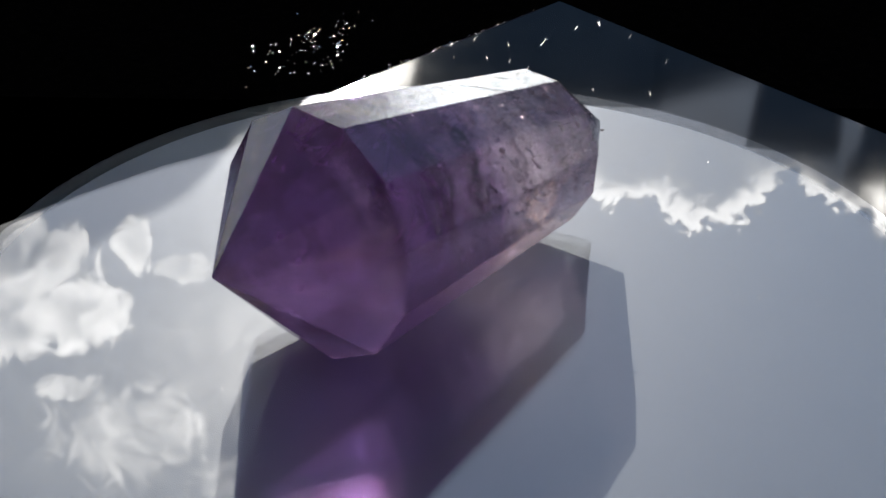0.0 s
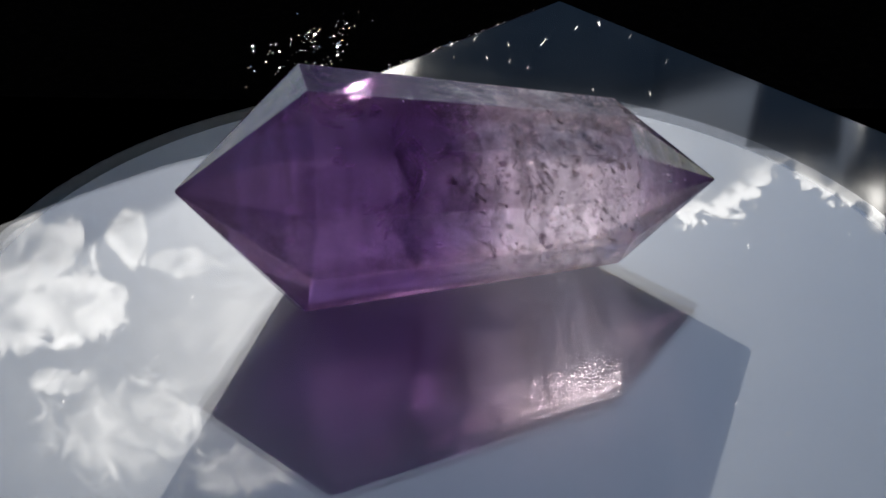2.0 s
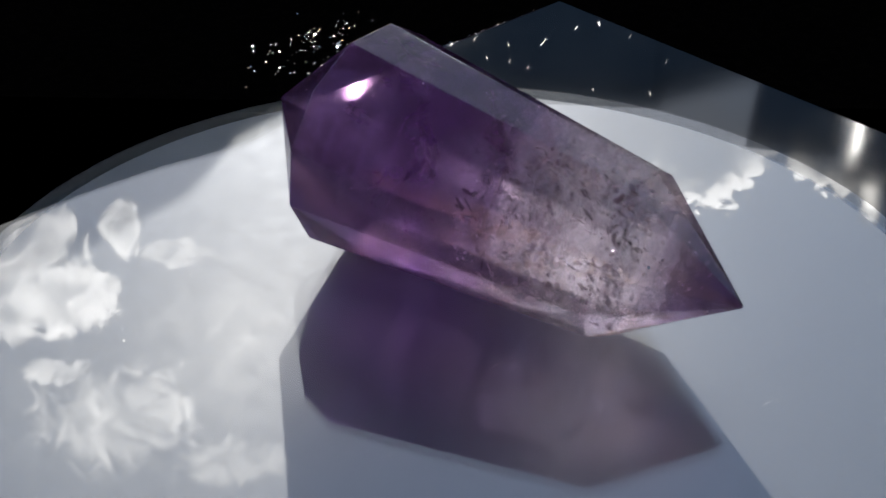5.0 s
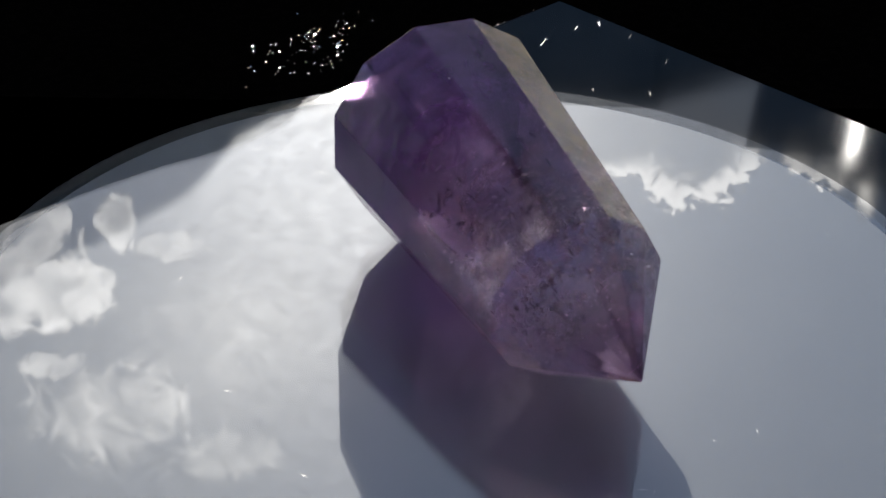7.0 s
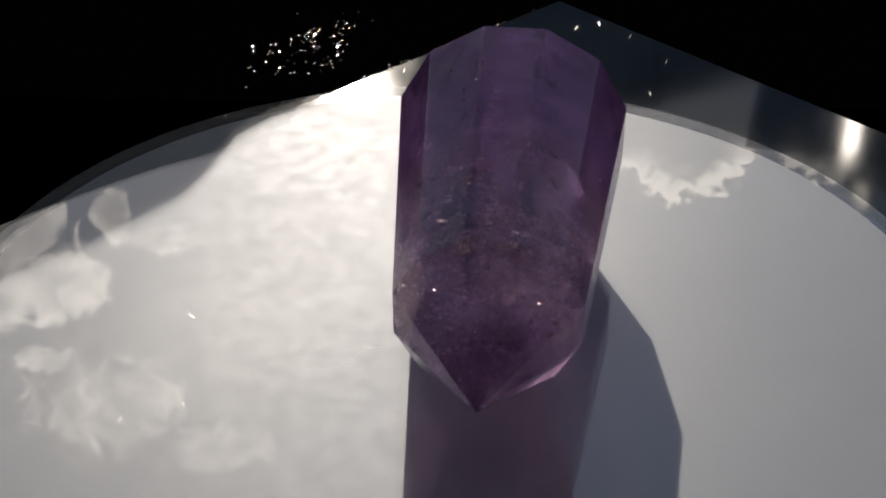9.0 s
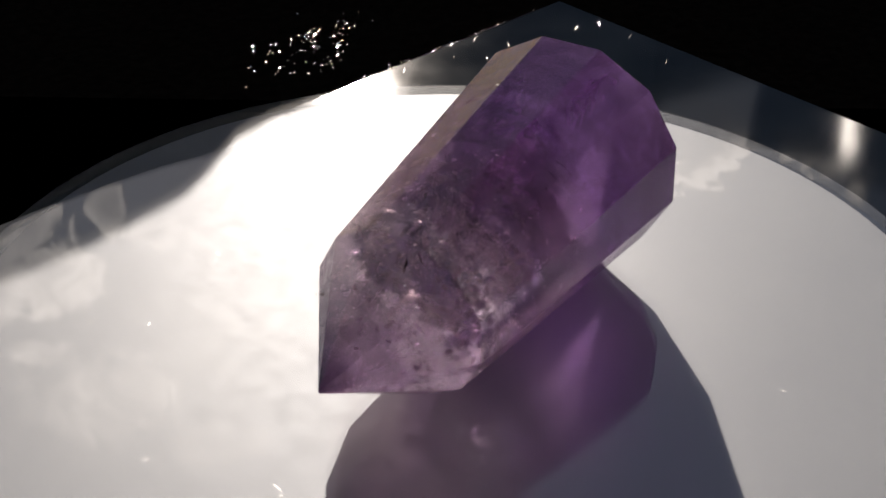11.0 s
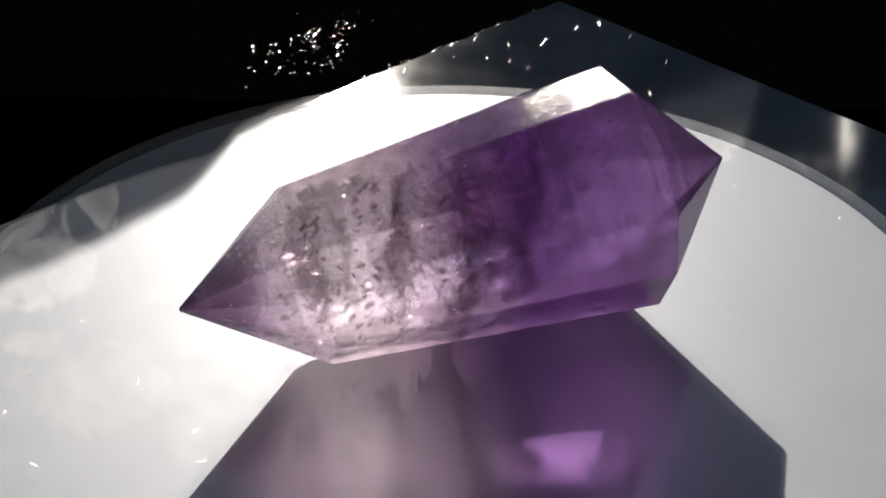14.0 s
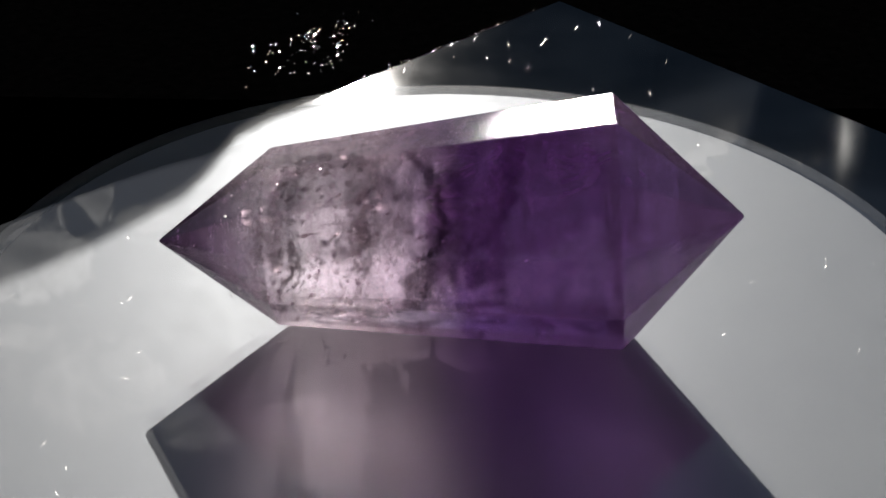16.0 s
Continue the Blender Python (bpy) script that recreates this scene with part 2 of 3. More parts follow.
M_NEEDLE = plain("dark_inclusion", (0.02, 0.012, 0.02), (0.05, 0.03, 0.045), 0.5, 300.0)
M_FRACTURE = wispy("fracture_film", (0.20, 0.11, 0.24), (0.46, 0.32, 0.48), 420.0, 0.52, 0.66, 0.30, 0.2)
M_WISP = wispy("milky_film", (0.80, 0.68, 0.76), (0.97, 0.92, 0.94), 420.0, 0.50, 0.58, 0.6, 0.3)
M_PURPLE_WISP = wispy("purple_film", (0.40, 0.21, 0.52), (0.74, 0.48, 0.83), 170.0, 0.38, 0.66, 0.55, 0.08)
M_CRACK = wispy("dark_crack", (0.02, 0.01, 0.02), (0.06, 0.03, 0.05), 900.0, 0.585, 0.63, 0.6, 0.1)
M_CLOUD = cloud_sheet_material()
M_VEIL = veil_material()
M_LOW_GLOW = low_glow_material()


# ---- mesh helpers ----
def part(name, bm, material, parent=None, label=""):
    me = bpy.data.meshes.new(name)
    bm.normal_update()
    bm.to_mesh(me)
    bm.free()
    me.materials.append(material)
    ob = new(name, me)
    if parent is not None:
        ob.parent = parent
    return tagged(ob, label)


def box(bm, lo, hi):
    made = bmesh.ops.create_cube(bm, size=1.0)["verts"]
    for v in made:
        v.co = Vector(((lo[k] + hi[k]) / 2 + v.co[k] * (hi[k] - lo[k]) for k in range(3)))
    return made


def lathe(bm, profile, steps=128):
    """A closed turned body: profile is (radius, z) from the axis at the bottom to the axis at the top."""
    rings = []
    for r, z in profile:
        if r < 1e-9:
            rings.append([bm.verts.new((0, 0, z))])
        else:
            rings.append([bm.verts.new((r * math.cos(2 * math.pi * k / steps), r * math.sin(2 * math.pi * k / steps), z)) for k in range(steps)])
    for a, b in zip(rings, rings[1:]):
        for k in range(steps):
            j = (k + 1) % steps
            if len(a) == 1:
                bm.faces.new((a[0], b[j], b[k]))
            elif len(b) == 1:
                bm.faces.new((a[k], a[j], b[0]))
            else:
                bm.faces.new((a[k], a[j], b[j], b[k]))


# ---- sky: clouds far off and an added low glow ----
def sheet(name, centre, width, height, material):
    bm = bmesh.new()
    vs = [bm.verts.new(v) for v in ((-width, -height, 0), (width, -height, 0), (width, height, 0), (-width, height, 0))]
    bm.faces.new(vs)
    ob = part(name, bm, material)
    return ob


def facing(az, el, dist):
    f = Vector((math.sin(az) * math.cos(el), math.cos(az) * math.cos(el), math.sin(el)))
    r = Vector((math.cos(az), -math.sin(az), 0))
    u = r.cross(f)
    return Matrix(((r.x, u.x, -f.x, f.x * dist), (r.y, u.y, -f.y, f.y * dist), (r.z, u.z, -f.z, f.z * dist), (0, 0, 0, 1)))


CLOUD_BASE = facing(radians(-4), radians(33), 600)
clouds = tagged(sheet("cloud_backdrop", None, 420, 200, M_CLOUD), "bright broken white clouds drifting in a blue sky", "clouds", kind="structure")
clouds.matrix_world = CLOUD_BASE
VEIL_BASE = facing(SUN_AZ, SUN_EL, 700)
veil = tagged(sheet("cloud_veil", None, 220, 115, M_VEIL), "thin grey cloud drawing away from the sun", "clouds", kind="structure")
veil.matrix_world = VEIL_BASE

# unseen glowing sheet, added so the stone's top facet mirrors something bright
low_glow = tagged(sheet("low_glow_sheet", None, 260, 55, M_LOW_GLOW), "unseen glowing band added low over the horizon to light the stone's top facet", "clouds", kind="structure")
low_glow.matrix_world = facing(radians(2), radians(9), 690)

# ---- the place ----
ZT = -0.13 * U               # table top


def table():
    top = new("black_table")
    tagged(top, "black glass side table with a sharp square corner", "table")
    c = Vector((0.1512, 1.0414, 0)) * U
    a = Vector((-0.3232, -0.3445, 0)).normalized()
    b = Vector((0.3932, -0.4491, 0)).normalized()
    n = 3.2 * U
    bm = bmesh.new()
    corners = [c, c + a * n, c + a * n + b * n, c + b * n]
    low = [bm.verts.new((p.x, p.y, ZT - 0.05 * U)) for p in corners]
    high = [bm.verts.new((p.x, p.y, ZT)) for p in corners]
    bm.faces.new(high[::-1])
    bm.faces.new(low)
    for k in range(4):
        j = (k + 1) % 4
        bm.faces.new((low[k], high[k], high[j], low[j]))
    bmesh.ops.recalc_face_normals(bm, faces=bm.faces)
    bmesh.ops.bevel(bm, geom=bm.edges[:], offset=0.0006, segments=2, affect="EDGES")
    part("tabletop", bm, M_BLACK_GLASS, top)
    mid = sum(corners, Vector()) / 4
    for p in corners:
        q = p + (mid - p) * 0.12
        bm = bmesh.new()
        box(bm, (q.x - 0.012, q.y - 0.012, -3.0 * U), (q.x + 0.012, q.y + 0.012, ZT - 0.05 * U))
        part("leg", bm, M_BASE, top)
    return top


table()


def setting():
    bm = bmesh.new()
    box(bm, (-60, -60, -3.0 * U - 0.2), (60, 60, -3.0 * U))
    tagged(part("ground", bm, M_BLACK), "ground painted near-black to stand for deep shade", "ground", kind="structure")
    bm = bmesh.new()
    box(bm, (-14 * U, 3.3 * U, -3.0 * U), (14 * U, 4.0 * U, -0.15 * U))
    tagged(part("wall_north", bm, M_BLACK), "unseen low parapet painted near-black against the light", "wall", kind="structure")
    # unseen back wall, added to close off the sky and bounce sun forward
    bm = bmesh.new()
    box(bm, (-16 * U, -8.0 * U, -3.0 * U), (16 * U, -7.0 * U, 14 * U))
    tagged(part("wall_south", bm, M_WALL), "unseen dark back wall added to close off the sky and bounce sun", "wall", kind="structure")
    # unseen side walls and ceiling, added to keep sky light off the platter
    for name, lo, hi, label in (("wall_west", (-8 * U, -7.0 * U, -3.0 * U), (-7.2 * U, 2.4 * U, 4.6 * U), "unseen dark side wall added to block sky light"),
                                ("wall_east", (7.2 * U, -7.0 * U, -3.0 * U), (8 * U, 2.4 * U, 4.6 * U), "unseen dark side wall added to block sky light"),
                                ("ceiling", (-8 * U, -7.0 * U, 4.6 * U), (8 * U, 2.4 * U, 5.4 * U), "unseen dark ceiling added to block sky light")):
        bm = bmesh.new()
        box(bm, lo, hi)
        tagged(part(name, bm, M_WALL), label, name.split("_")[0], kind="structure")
    bm = bmesh.new()
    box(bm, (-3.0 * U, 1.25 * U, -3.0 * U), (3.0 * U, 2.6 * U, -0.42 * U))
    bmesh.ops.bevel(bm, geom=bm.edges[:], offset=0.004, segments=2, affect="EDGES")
    tagged(part("wall_ledge", bm, M_BLACK), "ledge behind the table, painted near-black for the dark surroundings", "ledge", kind="structure")
    # slanting stand-in board, added so its upper edge shades the platter's far side
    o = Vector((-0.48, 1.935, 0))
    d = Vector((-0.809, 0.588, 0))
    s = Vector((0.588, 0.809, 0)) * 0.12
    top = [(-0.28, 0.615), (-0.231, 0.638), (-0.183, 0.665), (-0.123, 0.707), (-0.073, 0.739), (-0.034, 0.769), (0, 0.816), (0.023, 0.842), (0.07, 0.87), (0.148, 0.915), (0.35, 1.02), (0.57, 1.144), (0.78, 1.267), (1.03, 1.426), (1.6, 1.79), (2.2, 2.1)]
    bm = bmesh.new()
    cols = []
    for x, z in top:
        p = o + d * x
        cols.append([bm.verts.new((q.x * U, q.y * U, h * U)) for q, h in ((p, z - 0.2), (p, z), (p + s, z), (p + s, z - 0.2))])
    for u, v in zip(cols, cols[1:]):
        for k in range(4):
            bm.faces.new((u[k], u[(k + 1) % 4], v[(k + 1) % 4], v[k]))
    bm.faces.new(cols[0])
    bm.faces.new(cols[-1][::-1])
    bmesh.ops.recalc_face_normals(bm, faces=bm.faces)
    screen = tagged(new("shade_board"), "slanting stand-in board on posts that shades the platter's edge, painted sky blue", "screen")
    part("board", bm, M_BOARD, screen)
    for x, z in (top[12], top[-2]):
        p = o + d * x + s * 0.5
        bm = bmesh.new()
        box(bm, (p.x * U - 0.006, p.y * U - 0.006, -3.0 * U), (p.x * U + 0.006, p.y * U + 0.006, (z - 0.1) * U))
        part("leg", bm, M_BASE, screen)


setting()


def beyond(az, el, dist):
    a, e = radians(az), radians(el)
    return Vector((dist * math.sin(a), dist * math.cos(a), dist * math.tan(e)))


UNDER = 30 * math.tan(radians(14.5))   # underside of the storeys, raised to let the low glow pass beneath


def house(name, label, az0, el0, az1, el1, dist):
    """A far-off stand-in for the backlit skyline: walls and a roof slab whose ridge line runs between two directions.
    """
    a, b = beyond(az0, el0, dist), beyond(az1, el1, dist)
    back = Vector((math.sin(radians((az0 + az1) / 2)), math.cos(radians((az0 + az1) / 2)), 0)) * 7.0
    ob = tagged(new(name), label, "house")

    def prism(grow, lift, base, mat, pname):
        bm = bmesh.new()
        d = (b - a).normalized() * grow
        o = back.normalized() * grow
        foot = [a - d - o, b + d - o, b + d + back + o, a - d + back + o]
        low = [bm.verts.new((p.x, p.y, p.z - 0.35 if base is None else base)) for p in foot]
        high = [bm.verts.new((p.x, p.y, p.z + lift)) for p in foot]
        bm.faces.new(high)
        bm.faces.new(low[::-1])
        for k in range(4):
            j = (k + 1) % 4
            bm.faces.new((low[k], low[j], high[j], high[k]))
        bmesh.ops.recalc_face_normals(bm, faces=bm.faces)
        part(pname, bm, mat, ob)

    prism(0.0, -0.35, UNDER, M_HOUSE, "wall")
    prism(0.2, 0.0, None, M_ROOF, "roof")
    # pillars added only to carry the raised storeys
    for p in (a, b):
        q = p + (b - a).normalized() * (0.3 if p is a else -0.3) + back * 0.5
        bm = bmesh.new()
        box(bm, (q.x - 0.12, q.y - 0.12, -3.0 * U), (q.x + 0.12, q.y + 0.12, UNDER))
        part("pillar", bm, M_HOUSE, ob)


house("house", "bluish stand-in house for the backlit skyline, on added pillars", -2.0, 25.0, 8.6, 25.0, 30)
house("annexe", "bluish stand-in annexe with a slanting roof for the backlit skyline, on added pillars", 8.3, 24.95, 12.9, 23.4, 30.2)
house("tall_house", "tall bluish stand-in house for the backlit skyline, on added pillars", 13.4, 26.2, 16.7, 26.2, 31)
house("tall_house", "tall bluish stand-in house for the backlit skyline, on added pillars", 17.9, 27.0, 40.0, 27.0, 31)

# ---- turntable ----
def turntable():
    tt = tagged(new("turntable"), "round white mirrored display turntable with a clear rim", "turntable")
    bm = bmesh.new()
    lathe(bm, [(0, ZT), (0.27 * U, ZT), (0.28 * U, ZT + 0.01 * U), (0.28 * U, -0.05 * U), (0.27 * U, -0.042 * U), (0, -0.042 * U)])
    part("base", bm, M_BASE, tt, "dark plastic drive base")
    bm = bmesh.new()
    r = 0.4365 * U
    w = 0.4215 * U
    lathe(bm, [(0, -0.040 * U), (w - 0.004 * U, -0.040 * U), (w, -0.036 * U), (w, -0.0052 * U), (0, -0.0052 * U)])
    platter = part("platter", bm, M_WHITE, tt, "white lacquered turning disc")
    bm = bmesh.new()
    lathe(bm, [(0, -0.0050 * U), (w, -0.0050 * U), (w, -0.012 * U), (r, -0.012 * U), (r, -0.0015 * U), (r - 0.0015 * U, 0), (0, 0)])
    part("clear_top", bm, M_MIRROR, platter, "clear half-mirrored acrylic top")
    # fine scratches and lint that turn with the disc
    rng = random.Random(4)
    bm = bmesh.new()
    for k in range(70):
        rad, an = U * 0.41 * math.sqrt(rng.random()), rng.uniform(0, 2 * math.pi)
        x, y = rad * math.cos(an), rad * math.sin(an)
        ln, w, th = U * rng.uniform(0.0015, 0.006), U * rng.uniform(0.0002, 0.00045), rng.uniform(0, math.pi)
        dx, dy = math.cos(th), math.sin(th)
        h = w * rng.uniform(0.1, 0.35) + 0.0001 * U
        p = [(x + dx * ln, y + dy * ln, 0.0001 * U), (x - dy * w, y + dx * w, 0.0001 * U), (x - dx * ln, y - dy * ln, 0.0001 * U), (x + dy * w, y - dx * w, 0.0001 * U)]
        vs = [bm.verts.new(v) for v in p] + [bm.verts.new((x, y, h))]
        for i in range(4):
            bm.faces.new((vs[i], vs[(i + 1) % 4], vs[4]))
    tagged(part("lint", bm, M_GLINT, platter, "fine pale lint and scratches"), kind="stuff")
    return tt, platter


TABLE_TURN, PLATTER = turntable()


# ---- crystal ----
def ring(end, k, grow=1.0):
    side = Vector((0, 0, 1)).cross(AXIS).normalized()
    up = AXIS.cross(side)
    a = radians(15 + 30 * k)
    c, r = (TIP_D + AXIS * 0.1021 * U, 0.1046 * U) if end == "d" else (TIP_L - AXIS * 0.1028 * U, 0.0742 * U)
    return c + r * grow * (math.cos(a) * side + math.sin(a) * up)


def crystal():
    gem = tagged(new("amethyst_crystal"), "twelve-sided double-pointed purple amethyst fading to smoky clear", "crystal")
    bm = bmesh.new()
    d = [bm.verts.new(ring("d", k)) for k in range(12)]
    p = [bm.verts.new(ring("l", k)) for k in range(12)]
    td, tl = bm.verts.new(TIP_D), bm.verts.new(TIP_L)
    for k in range(12):
        j = (k + 1) % 12
        bm.faces.new((d[k], d[j], p[j], p[k]))
        bm.faces.new((d[j], d[k], td))
        bm.faces.new((p[k], p[j], tl))
    bmesh.ops.recalc_face_normals(bm, faces=bm.faces)
    bmesh.ops.bevel(bm, geom=bm.edges[:], offset=0.00006, segments=1, affect="EDGES")
    part("gem_body", bm, M_AMETHYST, gem)
    rng = random.Random(11)
    side = Vector((0, 0, 1)).cross(AXIS).normalized()
    up = AXIS.cross(side)

    def inside(s, rad, an):
        c = TIP_D + AXIS * (s * LENGTH)
        r = (0.1046 + (0.0742 - 0.1046) * (s - 0.22) / 0.56) * U * rad
        return c + r * (math.cos(an) * side + math.sin(an) * up)

    def flake(bm, c, size, thin, normal):
        n = normal.normalized()
        a = n.orthogonal().normalized()
        b = n.cross(a)
        turn = rng.uniform(0, 6.28)
        m = rng.randint(5, 7)
        pts = []
        for i in range(m):
            t = turn + 6.283 * i / m
            pts.append(c + (a * math.cos(t) * thin + b * math.sin(t)) * size * rng.uniform(0.5, 1.0))
        top = bm.verts.new(c + n * size * 0.08)
        low = bm.verts.new(c - n * size * 0.08)
        vs = [bm.verts.new(q) for q in pts]
        for i in range(m):
            j = (i + 1) % m
            bm.faces.new((vs[i], vs[j], top))
            bm.faces.new((vs[j], vs[i], low))

    bm = bmesh.new()
    for i in range(380):
        s = min(0.86, max(0.3, rng.gauss(0.69, 0.12)))
        c = inside(min(s, 0.78), 0.74 * math.sqrt(rng.random()), rng.uniform(0, 6.28))
        flake(bm, c, U * rng.choice((0.0012, 0.0016, 0.0022, 0.003, 0.005)), rng.uniform(0.2, 0.9), Vector((rng.gauss(0, 1), rng.gauss(0, 1), rng.gauss(0, 1))))
    for i in range(150):
        s = min(0.86, max(0.42, rng.gauss(0.70, 0.11)))
        c = inside(s, 0.9 * math.sqrt(rng.random()), rng.uniform(0, 6.28))
        flake(bm, c, U * rng.choice((0.001, 0.0015, 0.002, 0.0032)), rng.uniform(0.3, 0.9), Vector((rng.gauss(0, 0.3), rng.gauss(0, 0.3), 1)))
    tagged(part("pale_inclusion", bm, M_FLAKE, gem, "glittering pale flakes inside the stone"), kind="stuff")
    # chips and scuffs on the facets, thickest on the pale end
    bm = bmesh.new()
    for i in range(330):
        k = rng.randrange(12)
        w = rng.random() if i % 3 else rng.choice((0.0, 1.0)) + rng.gauss(0, 0.02)
        v = min(1.0, max(0.0, rng.gauss(0.85, 0.3)))
        low, high = (ring("d", k).lerp(ring("d", (k + 1) % 12), w), ring("l", k).lerp(ring("l", (k + 1) % 12), w))
        c = low.lerp(high, v) if i % 4 else high.lerp(TIP_L, rng.random() ** 1.5 * 0.8)
        out = c - TIP_D - AXIS * (c - TIP_D).dot(AXIS)
        flake(bm, c - out * 0.012, U * rng.choice((0.0008, 0.001, 0.0014, 0.0022)), rng.uniform(0.2, 0.8),
              out.normalized() + 0.35 * Vector((rng.gauss(0, 1), rng.gauss(0, 1), rng.gauss(0, 1))))
    tagged(part("surface_chip", bm, M_FLAKE, gem, "small bright chips and scuffs"), kind="stuff")
    bm = bmesh.new()
    for i in range(100):
        s = min(0.84, max(0.28, rng.choice((rng.gauss(0.53, 0.03), rng.gauss(0.66, 0.1), rng.gauss(0.66, 0.1)))))
        c = inside(min(s, 0.76), 0.72 * math.sqrt(rng.random()), rng.uniform(0, 6.28))
        flake(bm, c, U * rng.choice((0.0016, 0.0022, 0.0035, 0.005, 0.008)), rng.uniform(0.08, 0.35), Vector((rng.gauss(0, 1), rng.gauss(0, 1), rng.gauss(0, 1))))
    tagged(part("dark_inclusion", bm, M_NEEDLE, gem, "dark needles inside the stone"), kind="stuff")

    def veil_sheet(name, s, normal, size, rad, an, mat, amp, label):
        c = inside(s, rad, an)
        n = normal.normalized()
        a = n.orthogonal().normalized()
        b = n.cross(a)
        bm = bmesh.new()
        res = 22
        ph = Vector((rng.uniform(0, 50), rng.uniform(0, 50), rng.uniform(0, 50)))
        grid = {}
        for i in range(res + 1):
            for j in range(res + 1):
                x, y = 2 * i / res - 1, 2 * j / res - 1
                if math.hypot(x, y) > 0.8 + 0.25 * noise.noise(ph + Vector((x, y, 0)) * 2):
                    continue
                q = c + (a * x + b * y) * size
                q += n * amp * noise.noise(ph + Vector((x, y, 0.3)) * 2.2) + n * amp * 0.4 * noise.noise(ph + Vector((x, y, 0.7)) * 7)
                along = (q - TIP_D).dot(AXIS)
                ax = TIP_D + AXIS * along
                limit = min((0.1046 + (0.0742 - 0.1046) * (along / LENGTH - 0.22) / 0.56), 1.02 * along / U, 0.7 * (LENGTH - along) / U) * U * 0.9
                if (q - ax).length > limit:
                    q = ax + (q - ax).normalized() * max(limit, 0.0)
                grid[i, j] = bm.verts.new(q)
        for i in range(res):
            for j in range(res):
                k = [(i, j), (i + 1, j), (i + 1, j + 1), (i, j + 1)]
                if all(v in grid for v in k):
                    bm.faces.new([grid[v] for v in k])
        ob = part(name, bm, mat, gem, label)
        for f in ob.data.polygons:
            f.use_smooth = True

    tilt = lambda x, y, z: AXIS + side * x + up * y
    veil_sheet("fracture", 0.53, tilt(0.3, 0.1, 0), 0.085 * U, 0.0, 0, M_FRACTURE, 0.03 * U, "dark ragged fracture across the stone")
    veil_sheet("crack", 0.50, tilt(-0.2, 0.3, 0), 0.095 * U, 0.0, 0, M_CRACK, 0.03 * U, "dark ragged crack across the stone")
    for s, nx, ny, size, rad, an in ((0.62, -0.3, 0.25, 0.07, 0.15, 2.5), (0.76, 0.3, 0.2, 0.06, 0.1, 1.0)):
        veil_sheet("wisp", s, tilt(nx, ny, 0), size * U, rad, an, M_WISP, 0.018 * U, "pale milky wisp inside the stone")
    # films that run along the stone
    for an, s, rad, size, mat, name, label in (
            (1.2, 0.68, 0.4, 0.085, M_WISP, "wisp", "pale milky wisp inside the stone"),
            (0.3, 0.34, 0.4, 0.10, M_PURPLE_WISP, "purple_cloud", "purple cloudy growth zone"), (2.9, 0.36, 0.4, 0.10, M_PURPLE_WISP, "purple_cloud", "purple cloudy growth zone")):
        out = side * math.cos(an) + up * math.sin(an)
        veil_sheet(name, s, out + AXIS * 0.15, size * U, rad, an, mat, 0.02 * U, label)
    veil_sheet("purple_cloud", 0.40, tilt(-0.3, 0.3, 0), 0.1 * U, 0.1, 3.0, M_PURPLE_WISP, 0.03 * U, "purple cloudy growth zone")
    return gem


GEM = crystal()


# ---- small things ----
def lint_on_table():
    rng = random.Random(8)
    spots = [(-0.079, 0.765), (-0.057, 0.719), (-0.038, 0.836), (-0.014, 0.861), (-0.011, 0.812), (0.036, 0.808), (0.068, 0.86), (0.068, 0.799), (0.119, 0.872), (0.205, 0.946), (0.247, 0.895), (0.255, 0.7), (0.179, 0.708), (0.17, 0.927), (-0.1, 0.778), (0.019, 0.879), (0.094, 0.781), (0.29, 0.807)]
    for k, (x, y) in enumerate(spots):
        bm = bmesh.new()
        ln, w = U * rng.uniform(0.006, 0.016), U * rng.uniform(0.00025, 0.0005)
        vs = [bm.verts.new(v) for v in ((0, ln, 0), (-w, 0, 0), (0, -ln, 0), (w, 0, 0))] + [bm.verts.new((0, 0, w * rng.uniform(0.1, 0.5)))]
        for i in range(4):
            bm.faces.new((vs[i], vs[(i + 1) % 4], vs[4]))
        bm.faces.new(vs[3::-1])
        ob = tagged(part("lint_fibre", bm, M_GLITTER), "tiny glinting lint fibre on the black glass", "lint", group="lint on the table")
        ob.location = (x * U, y * U, ZT + 0.0001)
        ob.rotation_euler = (0, 0, rng.uniform(-0.4, 0.1))


lint_on_table()


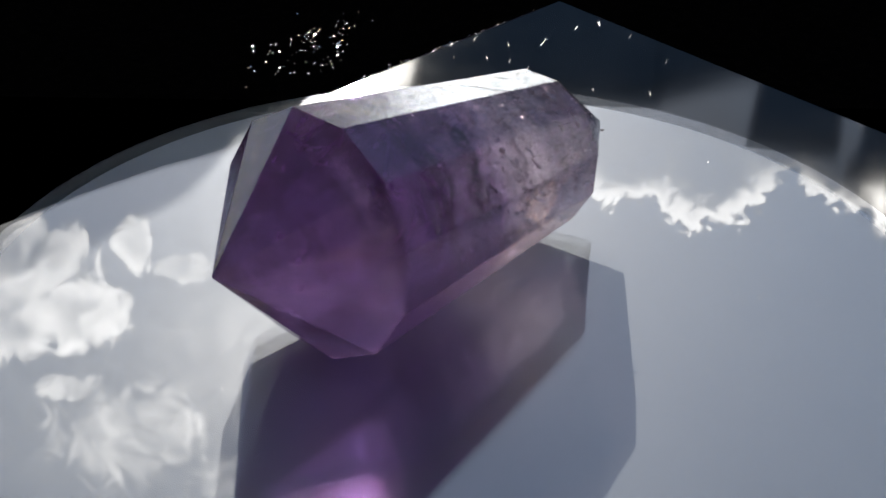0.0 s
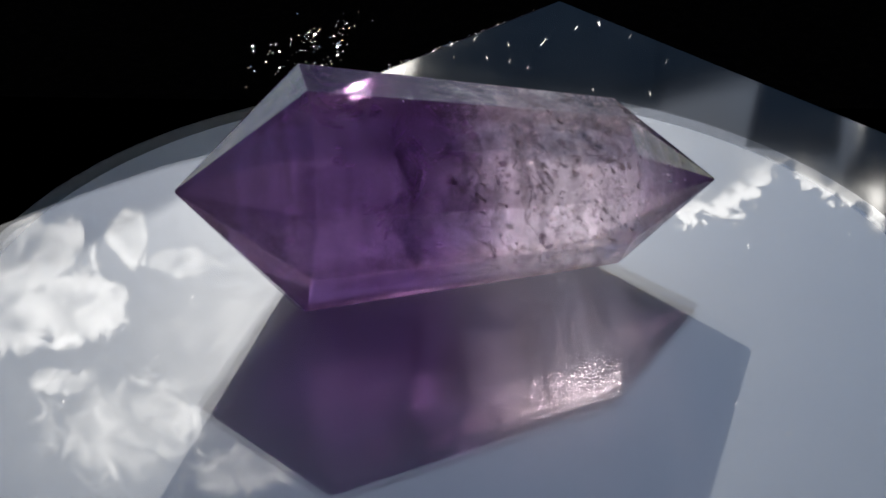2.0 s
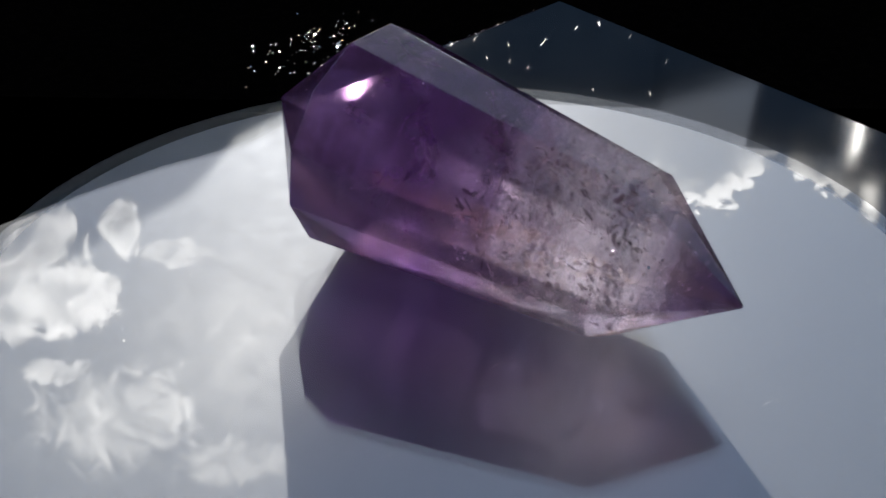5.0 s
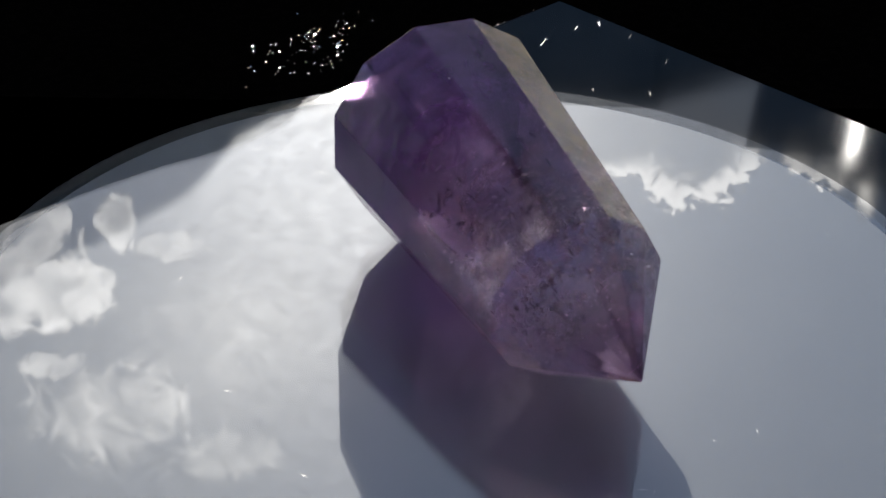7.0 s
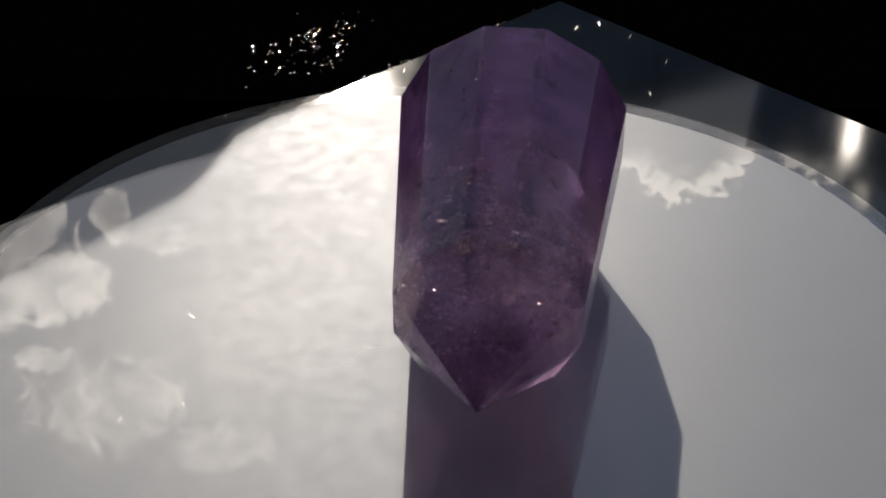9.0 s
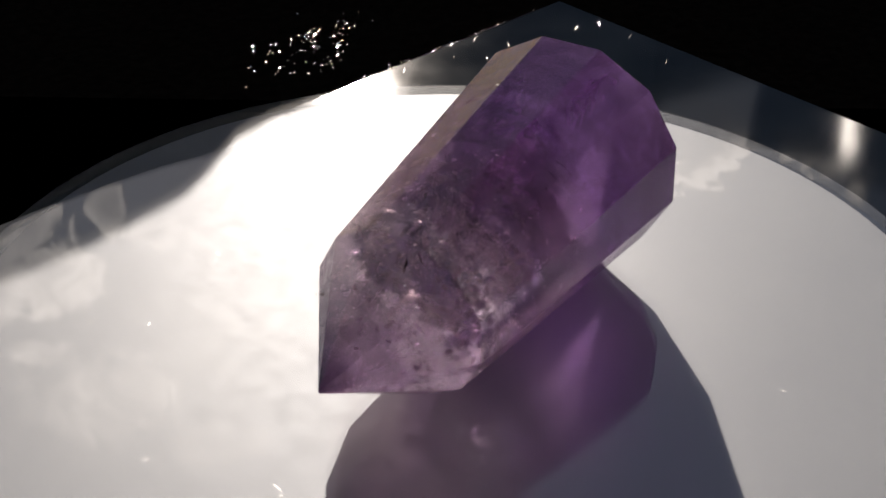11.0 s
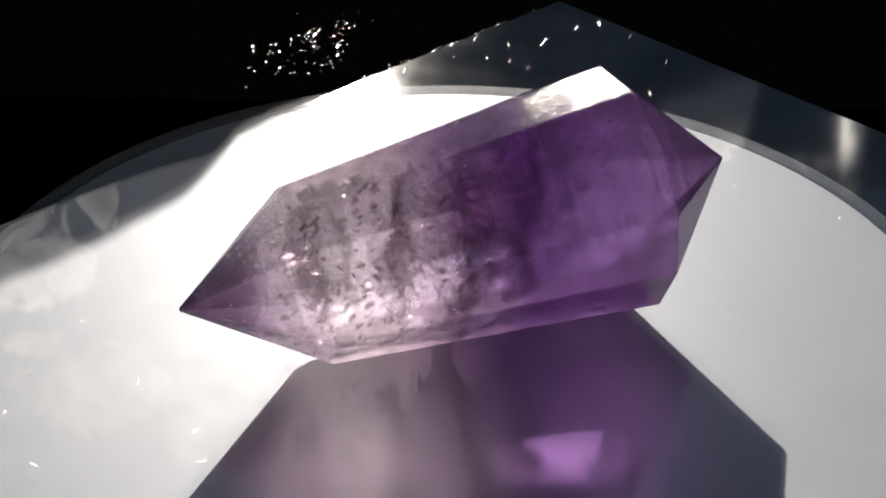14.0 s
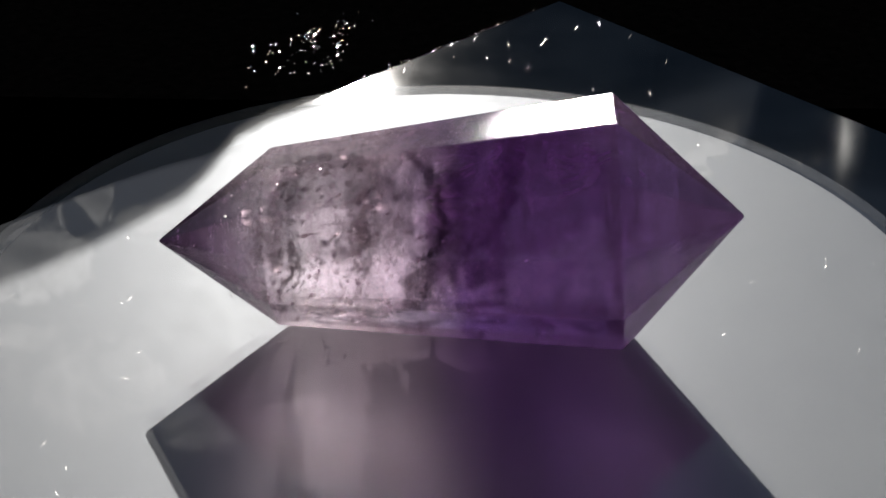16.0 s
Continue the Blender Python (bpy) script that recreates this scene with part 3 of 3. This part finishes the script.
def glitter():
    rng = random.Random(3)
    bm = bmesh.new()
    for cx, cy, n, sx, sy in ((-0.37, 1.45, 60, 0.03, 0.06), (-0.30, 1.56, 110, 0.010, 0.06), (-0.248, 1.55, 140, 0.010, 0.09), (-0.22, 1.63, 24, 0.03, 0.02), (-0.3, 1.47, 70, 0.06, 0.08)):
        for i in range(int(n * 0.34)):
            c = Vector((rng.gauss(cx, sx), rng.gauss(cy, sy), -0.42 + 0.0025)) * U
            r = U * rng.choice((0.0008, 0.0010, 0.0013, 0.0018))
            n = Vector((rng.gauss(0, 0.17), rng.gauss(0.05, 0.17), 1)).normalized()
            a = n.orthogonal().normalized()
            b = n.cross(a)
            top = [bm.verts.new(c + (a * math.cos(q * math.pi / 3) + b * math.sin(q * math.pi / 3)) * r) for q in range(6)]
            tip = bm.verts.new(c - n * r * 0.6)
            bm.faces.new(top)
            for q in range(6):
                bm.faces.new((top[(q + 1) % 6], top[q], tip))
    tagged(part("glitter", bm, M_GLITTER), "loose silver glitter sparkling on the near-black ledge", "glitter", kind="stuff")


glitter()


def edge_sparkle():
    """Tiny metal flakes added to give the glints along the table's rim."""
    rng = random.Random(21)
    a = Vector((-0.3232, -0.3445, 0)).normalized()
    c = Vector((0.1512, 1.0414, ZT / U))
    bm = bmesh.new()
    for i in range(90):
        k = min(0.62, max(0.02, rng.gauss(0.36, 0.14)))
        q = (c + a * k + Vector((rng.gauss(0.004, 0.003), 0, 0.0012))) * U
        r = U * rng.choice((0.0006, 0.0008, 0.0012))
        n = Vector((rng.gauss(0, 0.3), rng.gauss(0.05, 0.3), 1)).normalized()
        e = n.orthogonal().normalized()
        g = n.cross(e)
        top = [bm.verts.new(q + (e * math.cos(h * math.pi / 3) + g * math.sin(h * math.pi / 3)) * r) for h in range(6)]
        tip = bm.verts.new(q - n * r * 0.6)
        bm.faces.new(top)
        for h in range(6):
            bm.faces.new((top[(h + 1) % 6], top[h], tip))
    tagged(part("rim_glint", bm, M_GLITTER), "tiny metal flakes added for glints along the rim of the glass table", "dust", kind="stuff")


edge_sparkle()

TURN = [(0, -21.0), (0.7, -8.7), (1.5, 4.9), (2.5, 22.4), (3.5, 38.8), (4.2, 50.0), (5.2, 66.2), (6.3, 83.0), (7, 93.7), (8, 108.4), (9, 122.5),
        (10, 135.8), (11.3, 152.1), (12.5, 166.5), (13.3, 176.1), (14.5, 190.7), (15.3, 200.6), (16, 209.5)]


def motions():
    walk(GEM, [(t, pose(0, 0, 0, 0, 0, -a)) for t, a in TURN])
    walk(PLATTER, [(t, pose(0, 0, 0, 0, 0, -a)) for t, a in TURN])
    walk(clouds, [(0, CLOUD_BASE), (16, CLOUD_BASE @ pose(-16, -22, 0))])
    walk(veil, [(0, VEIL_BASE @ pose(40, 0, 0)), (4.5, VEIL_BASE @ pose(30, 0, 0)), (7, VEIL_BASE @ pose(4, 0, 0)), (9, VEIL_BASE @ pose(-72, 0, 0)),
                (11.3, VEIL_BASE @ pose(-90, 0, 0)), (16, VEIL_BASE @ pose(-105, 0, 0))])


motions()
